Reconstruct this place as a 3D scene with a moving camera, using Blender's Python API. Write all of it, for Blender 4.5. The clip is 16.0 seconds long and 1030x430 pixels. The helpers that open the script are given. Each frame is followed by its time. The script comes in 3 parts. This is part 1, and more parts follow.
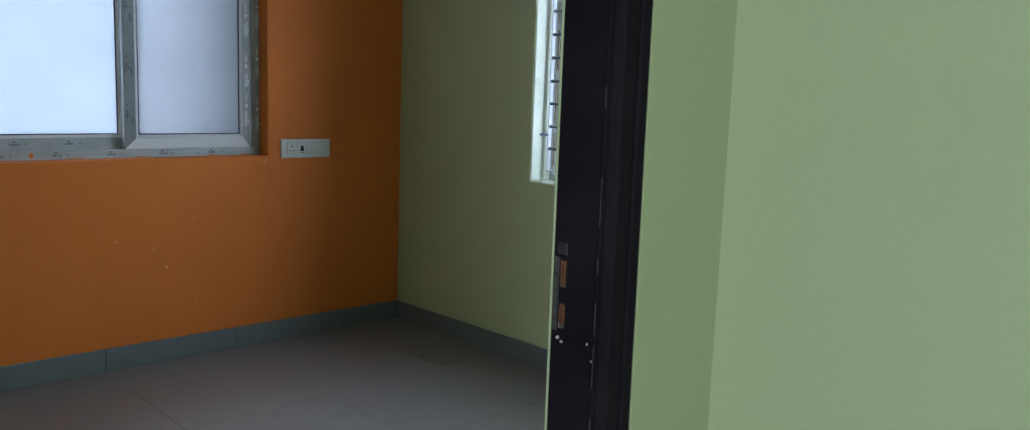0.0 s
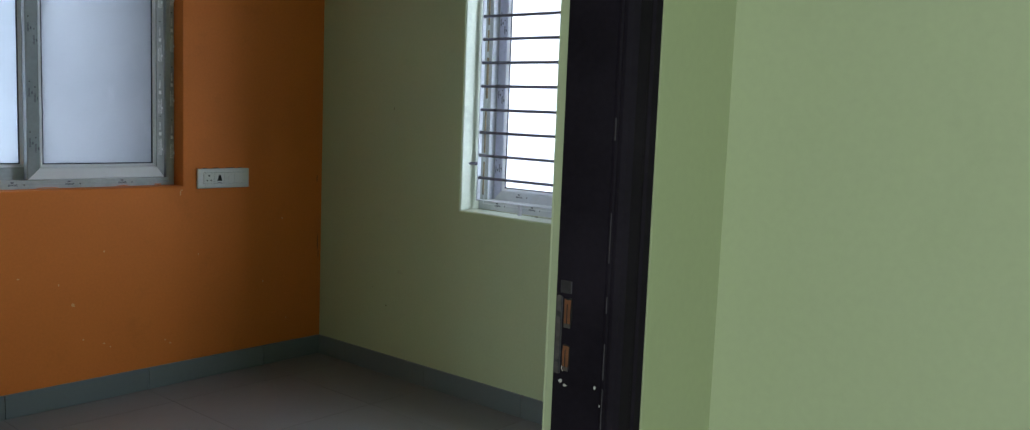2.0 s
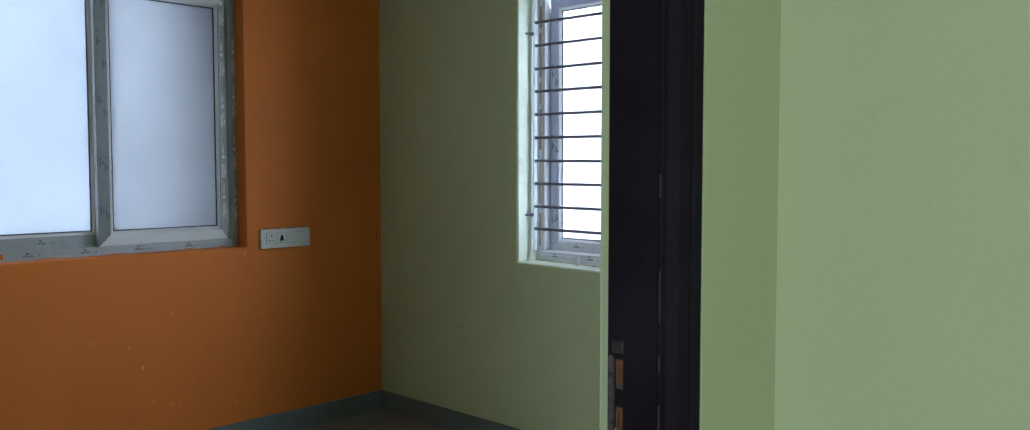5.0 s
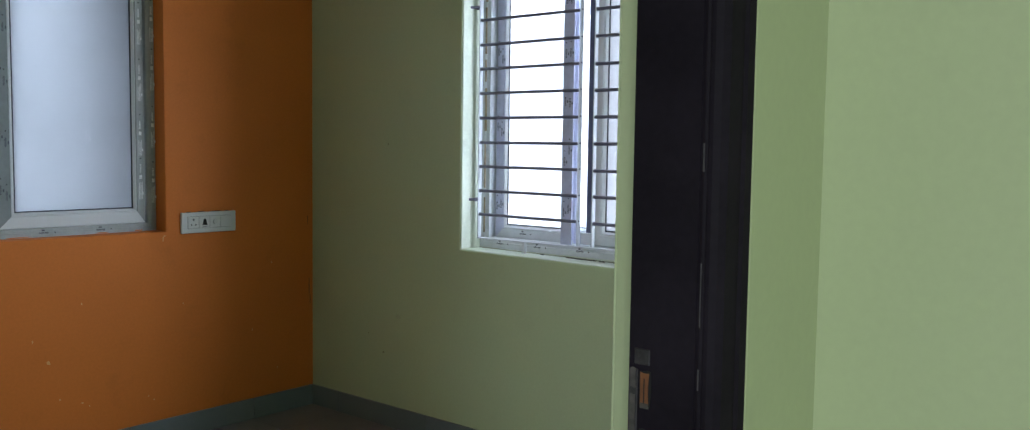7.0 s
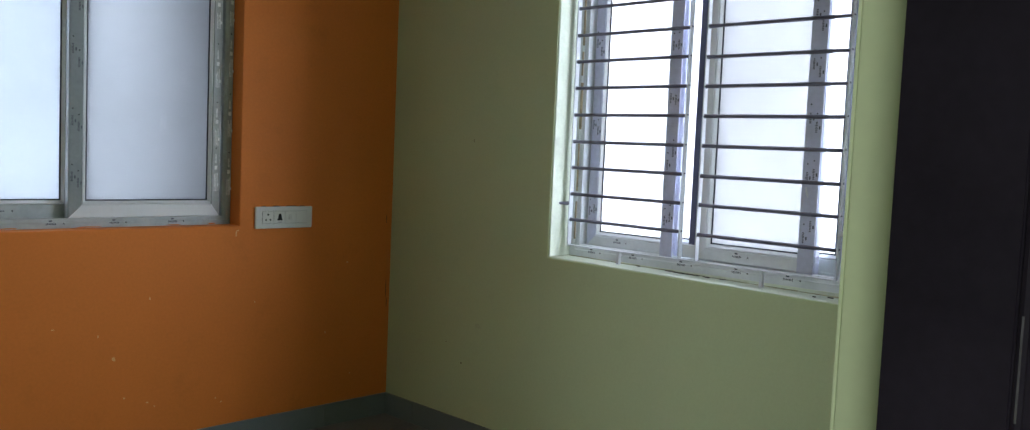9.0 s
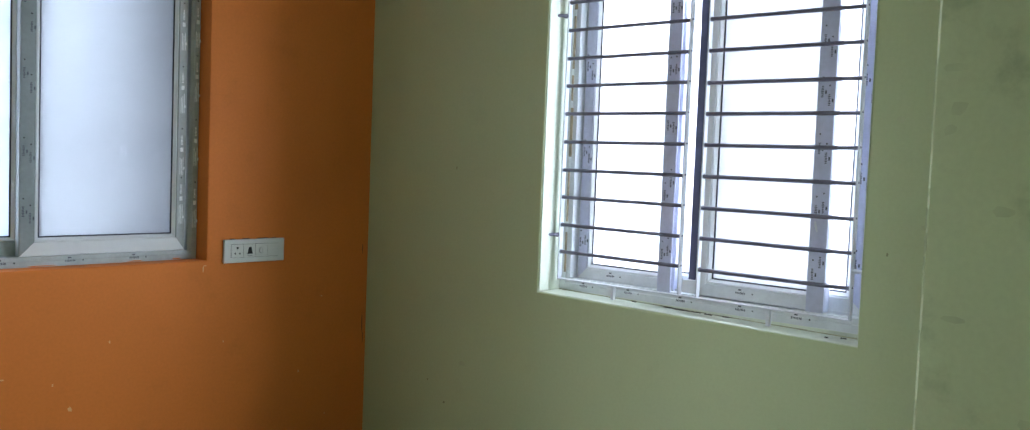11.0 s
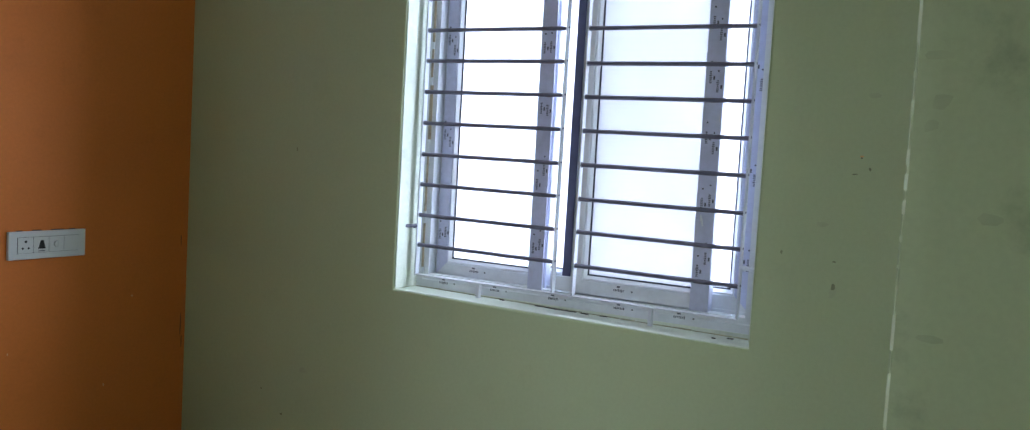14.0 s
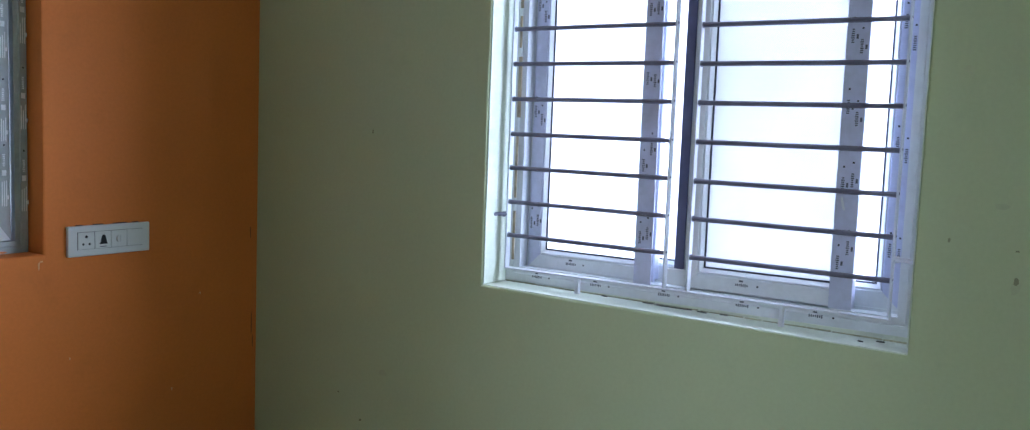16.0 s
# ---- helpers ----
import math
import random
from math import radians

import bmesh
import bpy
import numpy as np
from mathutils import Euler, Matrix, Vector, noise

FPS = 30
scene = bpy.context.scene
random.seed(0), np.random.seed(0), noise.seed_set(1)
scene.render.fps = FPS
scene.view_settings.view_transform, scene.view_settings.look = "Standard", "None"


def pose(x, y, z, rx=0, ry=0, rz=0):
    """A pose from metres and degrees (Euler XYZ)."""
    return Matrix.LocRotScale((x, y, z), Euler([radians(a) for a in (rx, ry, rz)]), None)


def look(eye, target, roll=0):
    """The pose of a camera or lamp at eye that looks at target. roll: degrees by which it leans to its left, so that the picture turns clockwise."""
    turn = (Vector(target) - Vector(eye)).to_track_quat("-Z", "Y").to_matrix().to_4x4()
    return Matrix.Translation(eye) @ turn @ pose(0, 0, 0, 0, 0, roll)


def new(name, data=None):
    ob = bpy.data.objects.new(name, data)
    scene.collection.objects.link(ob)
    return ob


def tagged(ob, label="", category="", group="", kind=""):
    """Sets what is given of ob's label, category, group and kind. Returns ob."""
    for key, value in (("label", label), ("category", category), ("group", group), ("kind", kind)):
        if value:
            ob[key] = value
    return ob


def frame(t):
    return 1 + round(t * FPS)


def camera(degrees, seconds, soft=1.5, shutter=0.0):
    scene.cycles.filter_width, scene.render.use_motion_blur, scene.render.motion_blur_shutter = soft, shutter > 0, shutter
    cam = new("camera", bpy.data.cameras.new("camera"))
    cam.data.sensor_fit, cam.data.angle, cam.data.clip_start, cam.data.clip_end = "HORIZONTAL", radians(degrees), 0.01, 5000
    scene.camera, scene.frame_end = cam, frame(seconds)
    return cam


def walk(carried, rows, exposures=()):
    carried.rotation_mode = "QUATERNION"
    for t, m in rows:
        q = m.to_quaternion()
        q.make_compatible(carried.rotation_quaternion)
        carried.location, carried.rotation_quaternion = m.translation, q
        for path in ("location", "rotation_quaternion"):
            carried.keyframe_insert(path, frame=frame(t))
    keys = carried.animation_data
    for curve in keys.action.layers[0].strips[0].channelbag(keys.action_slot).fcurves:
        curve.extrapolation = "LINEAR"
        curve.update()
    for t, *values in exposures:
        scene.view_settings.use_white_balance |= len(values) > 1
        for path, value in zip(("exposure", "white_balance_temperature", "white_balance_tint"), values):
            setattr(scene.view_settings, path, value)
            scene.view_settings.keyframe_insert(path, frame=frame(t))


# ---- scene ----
cam = camera(60.3, 16.0, soft=1.2)

PATH = [
    (0, (-2.851, -3.888, 1.282), (-1.481, -2.459, 0.998), 2.1),
    (0.5, (-2.885, -3.821, 1.287), (-1.378, -2.529, 1.049), 0.8),
    (1, (-2.915, -3.782, 1.282), (-1.358, -2.546, 1.063), 1.1),
    (1.5, (-2.909, -3.762, 1.28), (-1.352, -2.524, 1.071), 2.3),
    (2, (-2.887, -3.761, 1.281), (-1.366, -2.481, 1.066), 2.3),
    (2.5, (-2.864, -3.762, 1.278), (-1.375, -2.442, 1.072), 1.2),
    (3, (-2.856, -3.765, 1.288), (-1.376, -2.428, 1.141), 0.1),
    (3.5, (-2.864, -3.781, 1.296), (-1.396, -2.428, 1.177), -0.6),
    (4, (-2.85, -3.793, 1.291), (-1.43, -2.392, 1.149), -0.4),
    (4.2, (-2.878, -3.833, 1.305), (-1.484, -2.404, 1.176), -0.8),
    (6.5, (-2.81, -3.579, 1.276), (-1.258, -2.322, 1.174), 1.6),
    (7, (-2.768, -3.571, 1.276), (-1.225, -2.307, 1.136), 0.8),
    (7.5, (-2.699, -3.549, 1.284), (-1.241, -2.186, 1.158), 0.8),
    (8, (-2.62, -3.528, 1.283), (-1.202, -2.123, 1.154), 0.8),
    (8.5, (-2.596, -3.473, 1.28), (-1.26, -1.997, 1.093), 0.8),
    (9, (-2.576, -3.332, 1.253), (-1.149, -1.936, 1.119), 2.5),
    (9.2, (-2.563, -3.285, 1.271), (-1.115, -1.91, 1.158), 2.6),
    (11.3, (-2.49, -3.111, 1.323), (-1.0, -1.783, 1.211), 2.3),
    (11.5, (-2.468, -3.105, 1.324), (-0.996, -1.758, 1.183), 1.9),
    (12, (-2.416, -3.102, 1.317), (-0.999, -1.696, 1.189), 2.2),
    (12.5, (-2.372, -3.103, 1.311), (-1.026, -1.631, 1.161), 1.8),
    (13, (-2.335, -3.054, 1.303), (-0.939, -1.632, 1.124), 1.9),
    (13.5, (-2.351, -2.905, 1.318), (-0.747, -1.718, 1.187), 3.5),
    (14, (-2.371, -2.784, 1.334), (-0.631, -1.807, 1.198), 3.3),
    (14.5, (-2.347, -2.717, 1.328), (-0.613, -1.739, 1.132), 3.3),
    (15, (-2.307, -2.638, 1.325), (-0.641, -1.554, 1.103), 2.5),
    (15.5, (-2.239, -2.541, 1.335), (-0.605, -1.404, 1.14), 2.1),
    (16, (-2.157, -2.527, 1.312), (-0.491, -1.435, 1.134), 2.2),
]
EXPOSURES = [(0, -0.14, 5600, 10), (0.6, -0.21, 5830, 10), (2.5, -0.25, 5850, 10), (4, -0.22, 5650, 10), (7.0, -0.04, 5880, 10), (9.2, 0.06, 6120, 11), (11.3, 0.52, 5910, 11), (12.0, 0.41, 5920, 11), (12.5, 0.18, 6020, 11),
             (13.0, -0.60, 5950, 10), (13.3, -0.54, 5930, 11), (13.6, -0.20, 5830, 13), (14.0, 0.2, 5620, 15), (15.5, 0.34, 5310, 17), (16, 0.32, 5310, 17)]
walk(cam, [(t, look(eye, target, roll)) for t, eye, target, roll in PATH], EXPOSURES)

# ---- world, sun and window light ----
world = bpy.data.worlds.new("overcast_sky")
scene.world = world
world.use_nodes = True
wn = world.node_tree
sky = wn.nodes.new("ShaderNodeTexSky")
sky.sky_type = "NISHITA"
sky.sun_disc = False
sky.sun_elevation = radians(58)
sky.sun_rotation = radians(200)
sky.dust_density = 4.0
wn.links.new(sky.outputs[0], wn.nodes["Background"].inputs[0])
wn.nodes["Background"].inputs[1].default_value = 0.12

sun = new("sun", bpy.data.lights.new("sun", "SUN"))
sun.data.energy, sun.data.angle, sun.data.color = 0.8, radians(12), (1.0, 0.96, 0.9)
sun.matrix_world = look((-4, -12, 18), (0, 0, 0))


def sky_lamp(name, at, target, w, h, power, color, spread=180):
    """An area lamp outside a window, in place of the sky's light there."""
    lamp = new(name, bpy.data.lights.new(name, "AREA"))
    lamp.data.shape, lamp.data.size, lamp.data.size_y = "RECTANGLE", w, h
    lamp.data.energy, lamp.data.color, lamp.data.spread = power, color, radians(spread)
    lamp.matrix_world = look(at, target)
    return lamp


sky_lamp("sky_light_east", (1.0, -2.35, 1.75), (-0.6, -1.0, 1.2), 3.0, 2.0, 210, (0.85, 0.925, 1.0))
sky_lamp("sky_light_east_opening", (0.31, -1.6, 1.48), (0, -1.6, 1.40), 1.24, 1.28, 36, (0.87, 0.935, 1.0))
sky_lamp("sky_light_north", (-1.64, 0.46, 1.60), (-1.47, -0.54, 1.22), 1.15, 1.4, 29, (0.88, 0.95, 1.0), 93)
sky_lamp("sky_light_hall", (-5.05, -4.9, 1.25), (-4, -4.9, 1.10), 1.5, 1.3, 61, (0.955, 1.0, 0.955))


# ---- materials ----
def material(name, color, rough=0.5, metal=0.0, vary=0.12, scale=1.2, fine=60.0, bump=0.0, spec=0.5, each=0.0, coat=0.0, gloss_drift=0.07, stains=0.0):
    """A surface whose colour drifts at two scales, with fine relief."""
    m = bpy.data.materials.new(name)
    m.use_nodes = True
    n, l = m.node_tree.nodes, m.node_tree.links
    b = n["Principled BSDF"]
    b.inputs["Roughness"].default_value = rough
    b.inputs["Metallic"].default_value = metal
    b.inputs["Specular IOR Level"].default_value = spec
    b.inputs["Coat Weight"].default_value = coat
    geo = n.new("ShaderNodeNewGeometry")
    big = n.new("ShaderNodeTexNoise")
    big.inputs["Scale"].default_value = scale
    big.inputs["Detail"].default_value = 5
    small = n.new("ShaderNodeTexNoise")
    small.inputs["Scale"].default_value = fine
    small.inputs["Detail"].default_value = 3
    l.new(geo.outputs["Position"], big.inputs["Vector"])
    l.new(geo.outputs["Position"], small.inputs["Vector"])
    add = n.new("ShaderNodeMath")
    add.operation = "MULTIPLY_ADD"
    l.new(small.outputs[0], add.inputs[0])
    add.inputs[1].default_value = 0.4
    l.new(big.outputs[0], add.inputs[2])
    ramp = n.new("ShaderNodeMapRange")
    ramp.clamp = False
    ramp.inputs["From Min"].default_value = 0.45
    ramp.inputs["From Max"].default_value = 0.95
    ramp.inputs["To Min"].default_value = 1.0 - vary
    ramp.inputs["To Max"].default_value = 1.0 + vary
    l.new(add.outputs[0], ramp.inputs["Value"])
    factor = ramp.outputs[0]
    if each:
        info = n.new("ShaderNodeObjectInfo")
        own = n.new("ShaderNodeMapRange")
        own.inputs["To Min"].default_value, own.inputs["To Max"].default_value = 1 - each, 1 + each
        l.new(info.outputs["Random"], own.inputs["Value"])
        both = n.new("ShaderNodeMath")
        both.operation = "MULTIPLY"
        l.new(own.outputs[0], both.inputs[0])
        l.new(factor, both.inputs[1])
        factor = both.outputs[0]
    if stains:
        grime = n.new("ShaderNodeTexNoise")
        grime.inputs["Scale"].default_value = 5.5
        grime.inputs["Detail"].default_value = 6
        grime.inputs["Roughness"].default_value = 0.65
        l.new(geo.outputs["Position"], grime.inputs["Vector"])
        soft = n.new("ShaderNodeMapRange")
        soft.interpolation_type = "SMOOTHSTEP"
        soft.inputs["From Min"].default_value, soft.inputs["From Max"].default_value = 0.54, 0.74
        soft.inputs["To Min"].default_value, soft.inputs["To Max"].default_value = 1.0, 1.0 - stains
        l.new(grime.outputs[0], soft.inputs["Value"])
        both = n.new("ShaderNodeMath")
        both.operation = "MULTIPLY"
        l.new(soft.outputs[0], both.inputs[0])
        l.new(factor, both.inputs[1])
        factor = both.outputs[0]
    mul = n.new("ShaderNodeVectorMath")
    mul.operation = "SCALE"
    mul.inputs[0].default_value = color
    l.new(factor, mul.inputs["Scale"])
    l.new(mul.outputs[0], b.inputs["Base Color"])
    rr = n.new("ShaderNodeMapRange")
    rr.inputs["From Min"].default_value, rr.inputs["From Max"].default_value = 0.1, 0.9
    rr.inputs["To Min"].default_value, rr.inputs["To Max"].default_value = max(0.02, rough - gloss_drift), min(1, rough + gloss_drift)
    l.new(big.outputs[0], rr.inputs["Value"])
    l.new(rr.outputs[0], b.inputs["Roughness"])
    if bump:
        bp = n.new("ShaderNodeBump")
        bp.inputs["Strength"].default_value = bump
        bp.inputs["Distance"].default_value = 0.002
        l.new(small.outputs[0], bp.inputs["Height"])
        l.new(bp.outputs[0], b.inputs["Normal"])
    return m


def frosted(name, color, clear, ripple, smear=0.0):
    """A frosted pane: most of the light is scattered through, some passes straight."""
    m = bpy.data.materials.new(name)
    m.use_nodes = True
    n, l = m.node_tree.nodes, m.node_tree.links
    n.remove(n["Principled BSDF"])
    out = n["Material Output"]
    scatter = n.new("ShaderNodeBsdfTranslucent")
    straight = n.new("ShaderNodeBsdfTransparent")
    gloss = n.new("ShaderNodeBsdfGlossy")
    gloss.inputs["Roughness"].default_value = 0.25
    geo = n.new("ShaderNodeNewGeometry")
    cloud = n.new("ShaderNodeTexNoise")
    cloud.inputs["Scale"].default_value = 3.5
    cloud.inputs["Detail"].default_value = 6
    cloud.inputs["Roughness"].default_value = 0.6
    weave = n.new("ShaderNodeTexChecker")
    weave.inputs["Scale"].default_value = 420
    l.new(geo.outputs["Position"], cloud.inputs["Vector"])
    l.new(geo.outputs["Position"], weave.inputs["Vector"])
    dirt = n.new("ShaderNodeMapRange")
    dirt.inputs["From Min"].default_value, dirt.inputs["From Max"].default_value = 0.35, 0.75
    dirt.inputs["To Min"].default_value, dirt.inputs["To Max"].default_value = 1.01, 0.92
    l.new(cloud.outputs[0], dirt.inputs["Value"])
    knit = n.new("ShaderNodeMapRange")
    knit.inputs["To Min"].default_value, knit.inputs["To Max"].default_value = 1.0, 1.0 - ripple
    l.new(weave.outputs["Fac"], knit.inputs["Value"])
    both = n.new("ShaderNodeMath")
    both.operation = "MULTIPLY"
    l.new(dirt.outputs[0], both.inputs[0])
    l.new(knit.outputs[0], both.inputs[1])
    factor = both.outputs[0]
    if smear:
        runs = n.new("ShaderNodeMapping")
        runs.inputs["Scale"].default_value = (9, 9, 2.2)
        l.new(geo.outputs["Position"], runs.inputs["Vector"])
        wipe = n.new("ShaderNodeTexNoise")
        wipe.inputs["Scale"].default_value = 1.0
        wipe.inputs["Detail"].default_value = 9
        wipe.inputs["Roughness"].default_value = 0.72
        wipe.inputs["Distortion"].default_value = 0.4
        l.new(runs.outputs[0], wipe.inputs["Vector"])
        white = n.new("ShaderNodeMapRange")
        white.interpolation_type = "SMOOTHSTEP"
        white.inputs["From Min"].default_value, white.inputs["From Max"].default_value = 0.56, 0.80
        white.inputs["To Min"].default_value, white.inputs["To Max"].default_value = 1.0, 1.0 + smear
        l.new(wipe.outputs[0], white.inputs["Value"])
        lift = n.new("ShaderNodeMath")
        lift.operation = "MULTIPLY"
        l.new(factor, lift.inputs[0])
        l.new(white.outputs[0], lift.inputs[1])
        factor = lift.outputs[0]
    tint = n.new("ShaderNodeVectorMath")
    tint.operation = "SCALE"
    tint.inputs[0].default_value = color
    l.new(factor, tint.inputs["Scale"])
    l.new(tint.outputs[0], scatter.inputs["Color"])
    l.new(tint.outputs[0], straight.inputs["Color"])
    a = n.new("ShaderNodeMixShader")
    a.inputs[0].default_value = clear
    l.new(scatter.outputs[0], a.inputs[1])
    l.new(straight.outputs[0], a.inputs[2])
    f = n.new("ShaderNodeFresnel")
    f.inputs["IOR"].default_value = 1.3
    g = n.new("ShaderNodeMixShader")
    l.new(f.outputs[0], g.inputs[0])
    l.new(a.outputs[0], g.inputs[1])
    l.new(gloss.outputs[0], g.inputs[2])
    l.new(g.outputs[0], out.inputs["Surface"])
    return m


ORANGE = material("orange_emulsion_paint", (0.68, 0.199, 0.035), 0.58, spec=0.2, vary=0.09, stains=0.08, scale=1.1, fine=90, bump=0.12)
GREEN = material("pale_green_emulsion_paint", (0.495, 0.553, 0.332), 0.52, spec=0.28, vary=0.06, stains=0.04, scale=0.7, fine=90, bump=0.03)
GREENWORN = material("soiled_pale_green_paint", (0.51, 0.56, 0.345), 0.52, spec=0.28, vary=0.08, scale=1.4, fine=90, bump=0.14, stains=0.26)
WHITE = material("white_ceiling_paint", (0.70, 0.70, 0.67), 0.8, vary=0.04)
CEMENT = material("grey_cement_plaster", (0.30, 0.31, 0.33), 0.9, vary=0.2, scale=3, bump=0.3)
GROUT = material("dark_grout", (0.15, 0.145, 0.14), 0.9, vary=0.2, scale=8)
TILE = material("grey_brown_vitrified_tile", (0.190, 0.180, 0.175), 0.42, spec=0.6, vary=0.06, scale=1.6, fine=25, gloss_drift=0.03, each=0.05)
SKIRT = material("grey_skirting_tile", (0.155, 0.180, 0.185), 0.3, gloss_drift=0.02, vary=0.06, scale=2, fine=60, bump=0.02, each=0.06)
JAMB = material("near_black_brown_enamel", (0.015, 0.012, 0.017), 0.55, spec=0.06, vary=0.3, scale=9, fine=120, bump=0.15)
RAWWOOD = material("raw_chiselled_wood", (0.17, 0.066, 0.025), 0.75, vary=0.35, scale=35, fine=200, bump=0.5)
STEEL = material("scuffed_steel", (0.055, 0.05, 0.055), 0.5, metal=0.4, vary=0.35, scale=60, fine=300, bump=0.2)
PLASTERCHIP = material("white_plaster_chip", (0.62, 0.60, 0.55), 0.9, vary=0.1)
PALECHIP = material("pale_orange_chip", (0.76, 0.42, 0.18), 0.9, vary=0.1)
UPVC = material("white_upvc", (0.74, 0.76, 0.79), 0.32, vary=0.04, scale=5)
FILM = material("grey_protective_film", (0.40, 0.435, 0.445), 0.38, vary=0.16, scale=9, fine=70, bump=0.1)
FILMPALE = material("pale_lilac_protective_film", (0.51, 0.54, 0.71), 0.35, vary=0.12, scale=9, fine=70, bump=0.1)
FILMWHITE = material("whitish_protective_film", (0.66, 0.685, 0.71), 0.36, vary=0.1, scale=9, fine=70, bump=0.1)
FAINT = material("faint_wall_smudge", (0.461, 0.502, 0.307), 0.52, vary=0.1, scale=12)
FILMLILAC = material("lilac_grey_protective_film", (0.53, 0.55, 0.69), 0.38, vary=0.14, scale=9, fine=70, bump=0.1)
INTERLOCK = material("navy_grey_interlock_strip", (0.085, 0.09, 0.17), 0.4, vary=0.2, scale=12)
DIRT = material("dark_paint_and_cement_droppings", (0.06, 0.06, 0.045), 0.9, vary=0.4, scale=80)
# Darker copy of the lilac film: shade on the meeting stiles, put into colour.
FILMSHADE = material("film_with_painted_shade", (0.27, 0.285, 0.38), 0.4, vary=0.15, scale=9, fine=70, bump=0.1)
FILMSTILE = material("dull_grey_protective_film", (0.235, 0.26, 0.27), 0.4, vary=0.16, scale=9, fine=70, bump=0.1)
PRINT = material("dark_film_print", (0.085, 0.09, 0.115), 0.6, vary=0.2, scale=60)
PRINTWHITE = material("white_film_print", (0.85, 0.87, 0.88), 0.6, vary=0.1, scale=60)
RUBBER = material("black_rubber_gasket", (0.015, 0.017, 0.03), 0.6, vary=0.2)
# Bars stand dark against the window: their backlit shade is put into this grey.
GRILL = material("iron_bar_darkened_for_backlight", (0.135, 0.13, 0.175), 0.5, vary=0.2, scale=20, fine=150, bump=0.2)
GRILLFLAT = material("white_primed_iron_flat", (0.62, 0.63, 0.68), 0.45, vary=0.12, scale=15, fine=150, bump=0.2)
PUTTY = material("brown_stained_putty", (0.36, 0.29, 0.20), 0.85, vary=0.4, scale=25, fine=120, bump=0.4)
# Stained putty; its olive also holds the shadow line under the frame.
SILLBEAD = material("stained_putty_with_painted_shadow", (0.36, 0.36, 0.24), 0.85, vary=0.45, scale=18, fine=90, bump=0.4)
PLATE = material("white_switch_plastic", (0.68, 0.68, 0.66), 0.3, vary=0.04, scale=8)
DARKHOLE = material("black_recess", (0.01, 0.01, 0.01), 0.7, vary=0.1)
SMUDGE = material("dark_smudge", (0.25, 0.26, 0.15), 0.7, vary=0.3, scale=18)
PALEWORN = material("bare_pale_plaster", (0.50, 0.555, 0.365), 0.8, vary=0.15, scale=30)
RUB = material("dark_brown_rub", (0.20, 0.065, 0.015), 0.7, vary=0.3, scale=40)
SCAR = material("scuffed_grey_wood", (0.075, 0.066, 0.063), 0.6, vary=0.5, scale=90, bump=0.4)
# Lighter grey enamel: the highlight on the jamb's worn bead, put into colour.
JAMBGLINT = material("painted_bead_glint", (0.065, 0.060, 0.065), 0.45, vary=0.4, scale=60)
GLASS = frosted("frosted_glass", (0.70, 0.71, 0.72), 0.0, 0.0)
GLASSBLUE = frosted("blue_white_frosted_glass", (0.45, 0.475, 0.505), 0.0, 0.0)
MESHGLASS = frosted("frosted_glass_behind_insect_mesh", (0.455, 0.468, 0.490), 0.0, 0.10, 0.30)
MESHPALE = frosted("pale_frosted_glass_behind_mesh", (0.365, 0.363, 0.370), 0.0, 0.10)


# ---- mesh helpers ----
def box(bm, x0, x1, y0, y1, z0, z1, bevel=0.0, segments=1):
    r = bmesh.ops.create_cube(bm, size=1.0)
    m = Matrix.Translation(((x0 + x1) / 2, (y0 + y1) / 2, (z0 + z1) / 2)) @ Matrix.Diagonal((abs(x1 - x0), abs(y1 - y0), abs(z1 - z0), 1))
    bmesh.ops.transform(bm, matrix=m, verts=r["verts"])
    if bevel:
        edges = list({e for v in r["verts"] for e in v.link_edges})
        bmesh.ops.bevel(bm, geom=edges, offset=bevel, segments=segments, affect="EDGES", profile=0.5)


def rod(bm, a, b, radius, sides=10):
    a, b = Vector(a), Vector(b)
    d = b - a
    m = Matrix.Translation((a + b) / 2) @ d.to_track_quat("Z", "Y").to_matrix().to_4x4()
    bmesh.ops.create_cone(bm, cap_ends=True, segments=sides, radius1=radius, radius2=radius, depth=d.length, matrix=m)


def part(name, bm, mat, parent=None, label="", smooth=False):
    me = bpy.data.meshes.new(name)
    bmesh.ops.recalc_face_normals(bm, faces=bm.faces)
    bm.to_mesh(me)
    bm.free()
    me.materials.append(mat)
    if smooth:
        for f in me.polygons:
            f.use_smooth = True
    ob = new(name, me)
    if parent:
        ob.parent = parent
    if label:
        tagged(ob, label)
    return ob


def boxes(name, mat, parent, *dims, bevel=0.0, label=""):
    bm = bmesh.new()
    for d in dims:
        box(bm, *d, bevel=bevel)
    return part(name, bm, mat, parent, label)


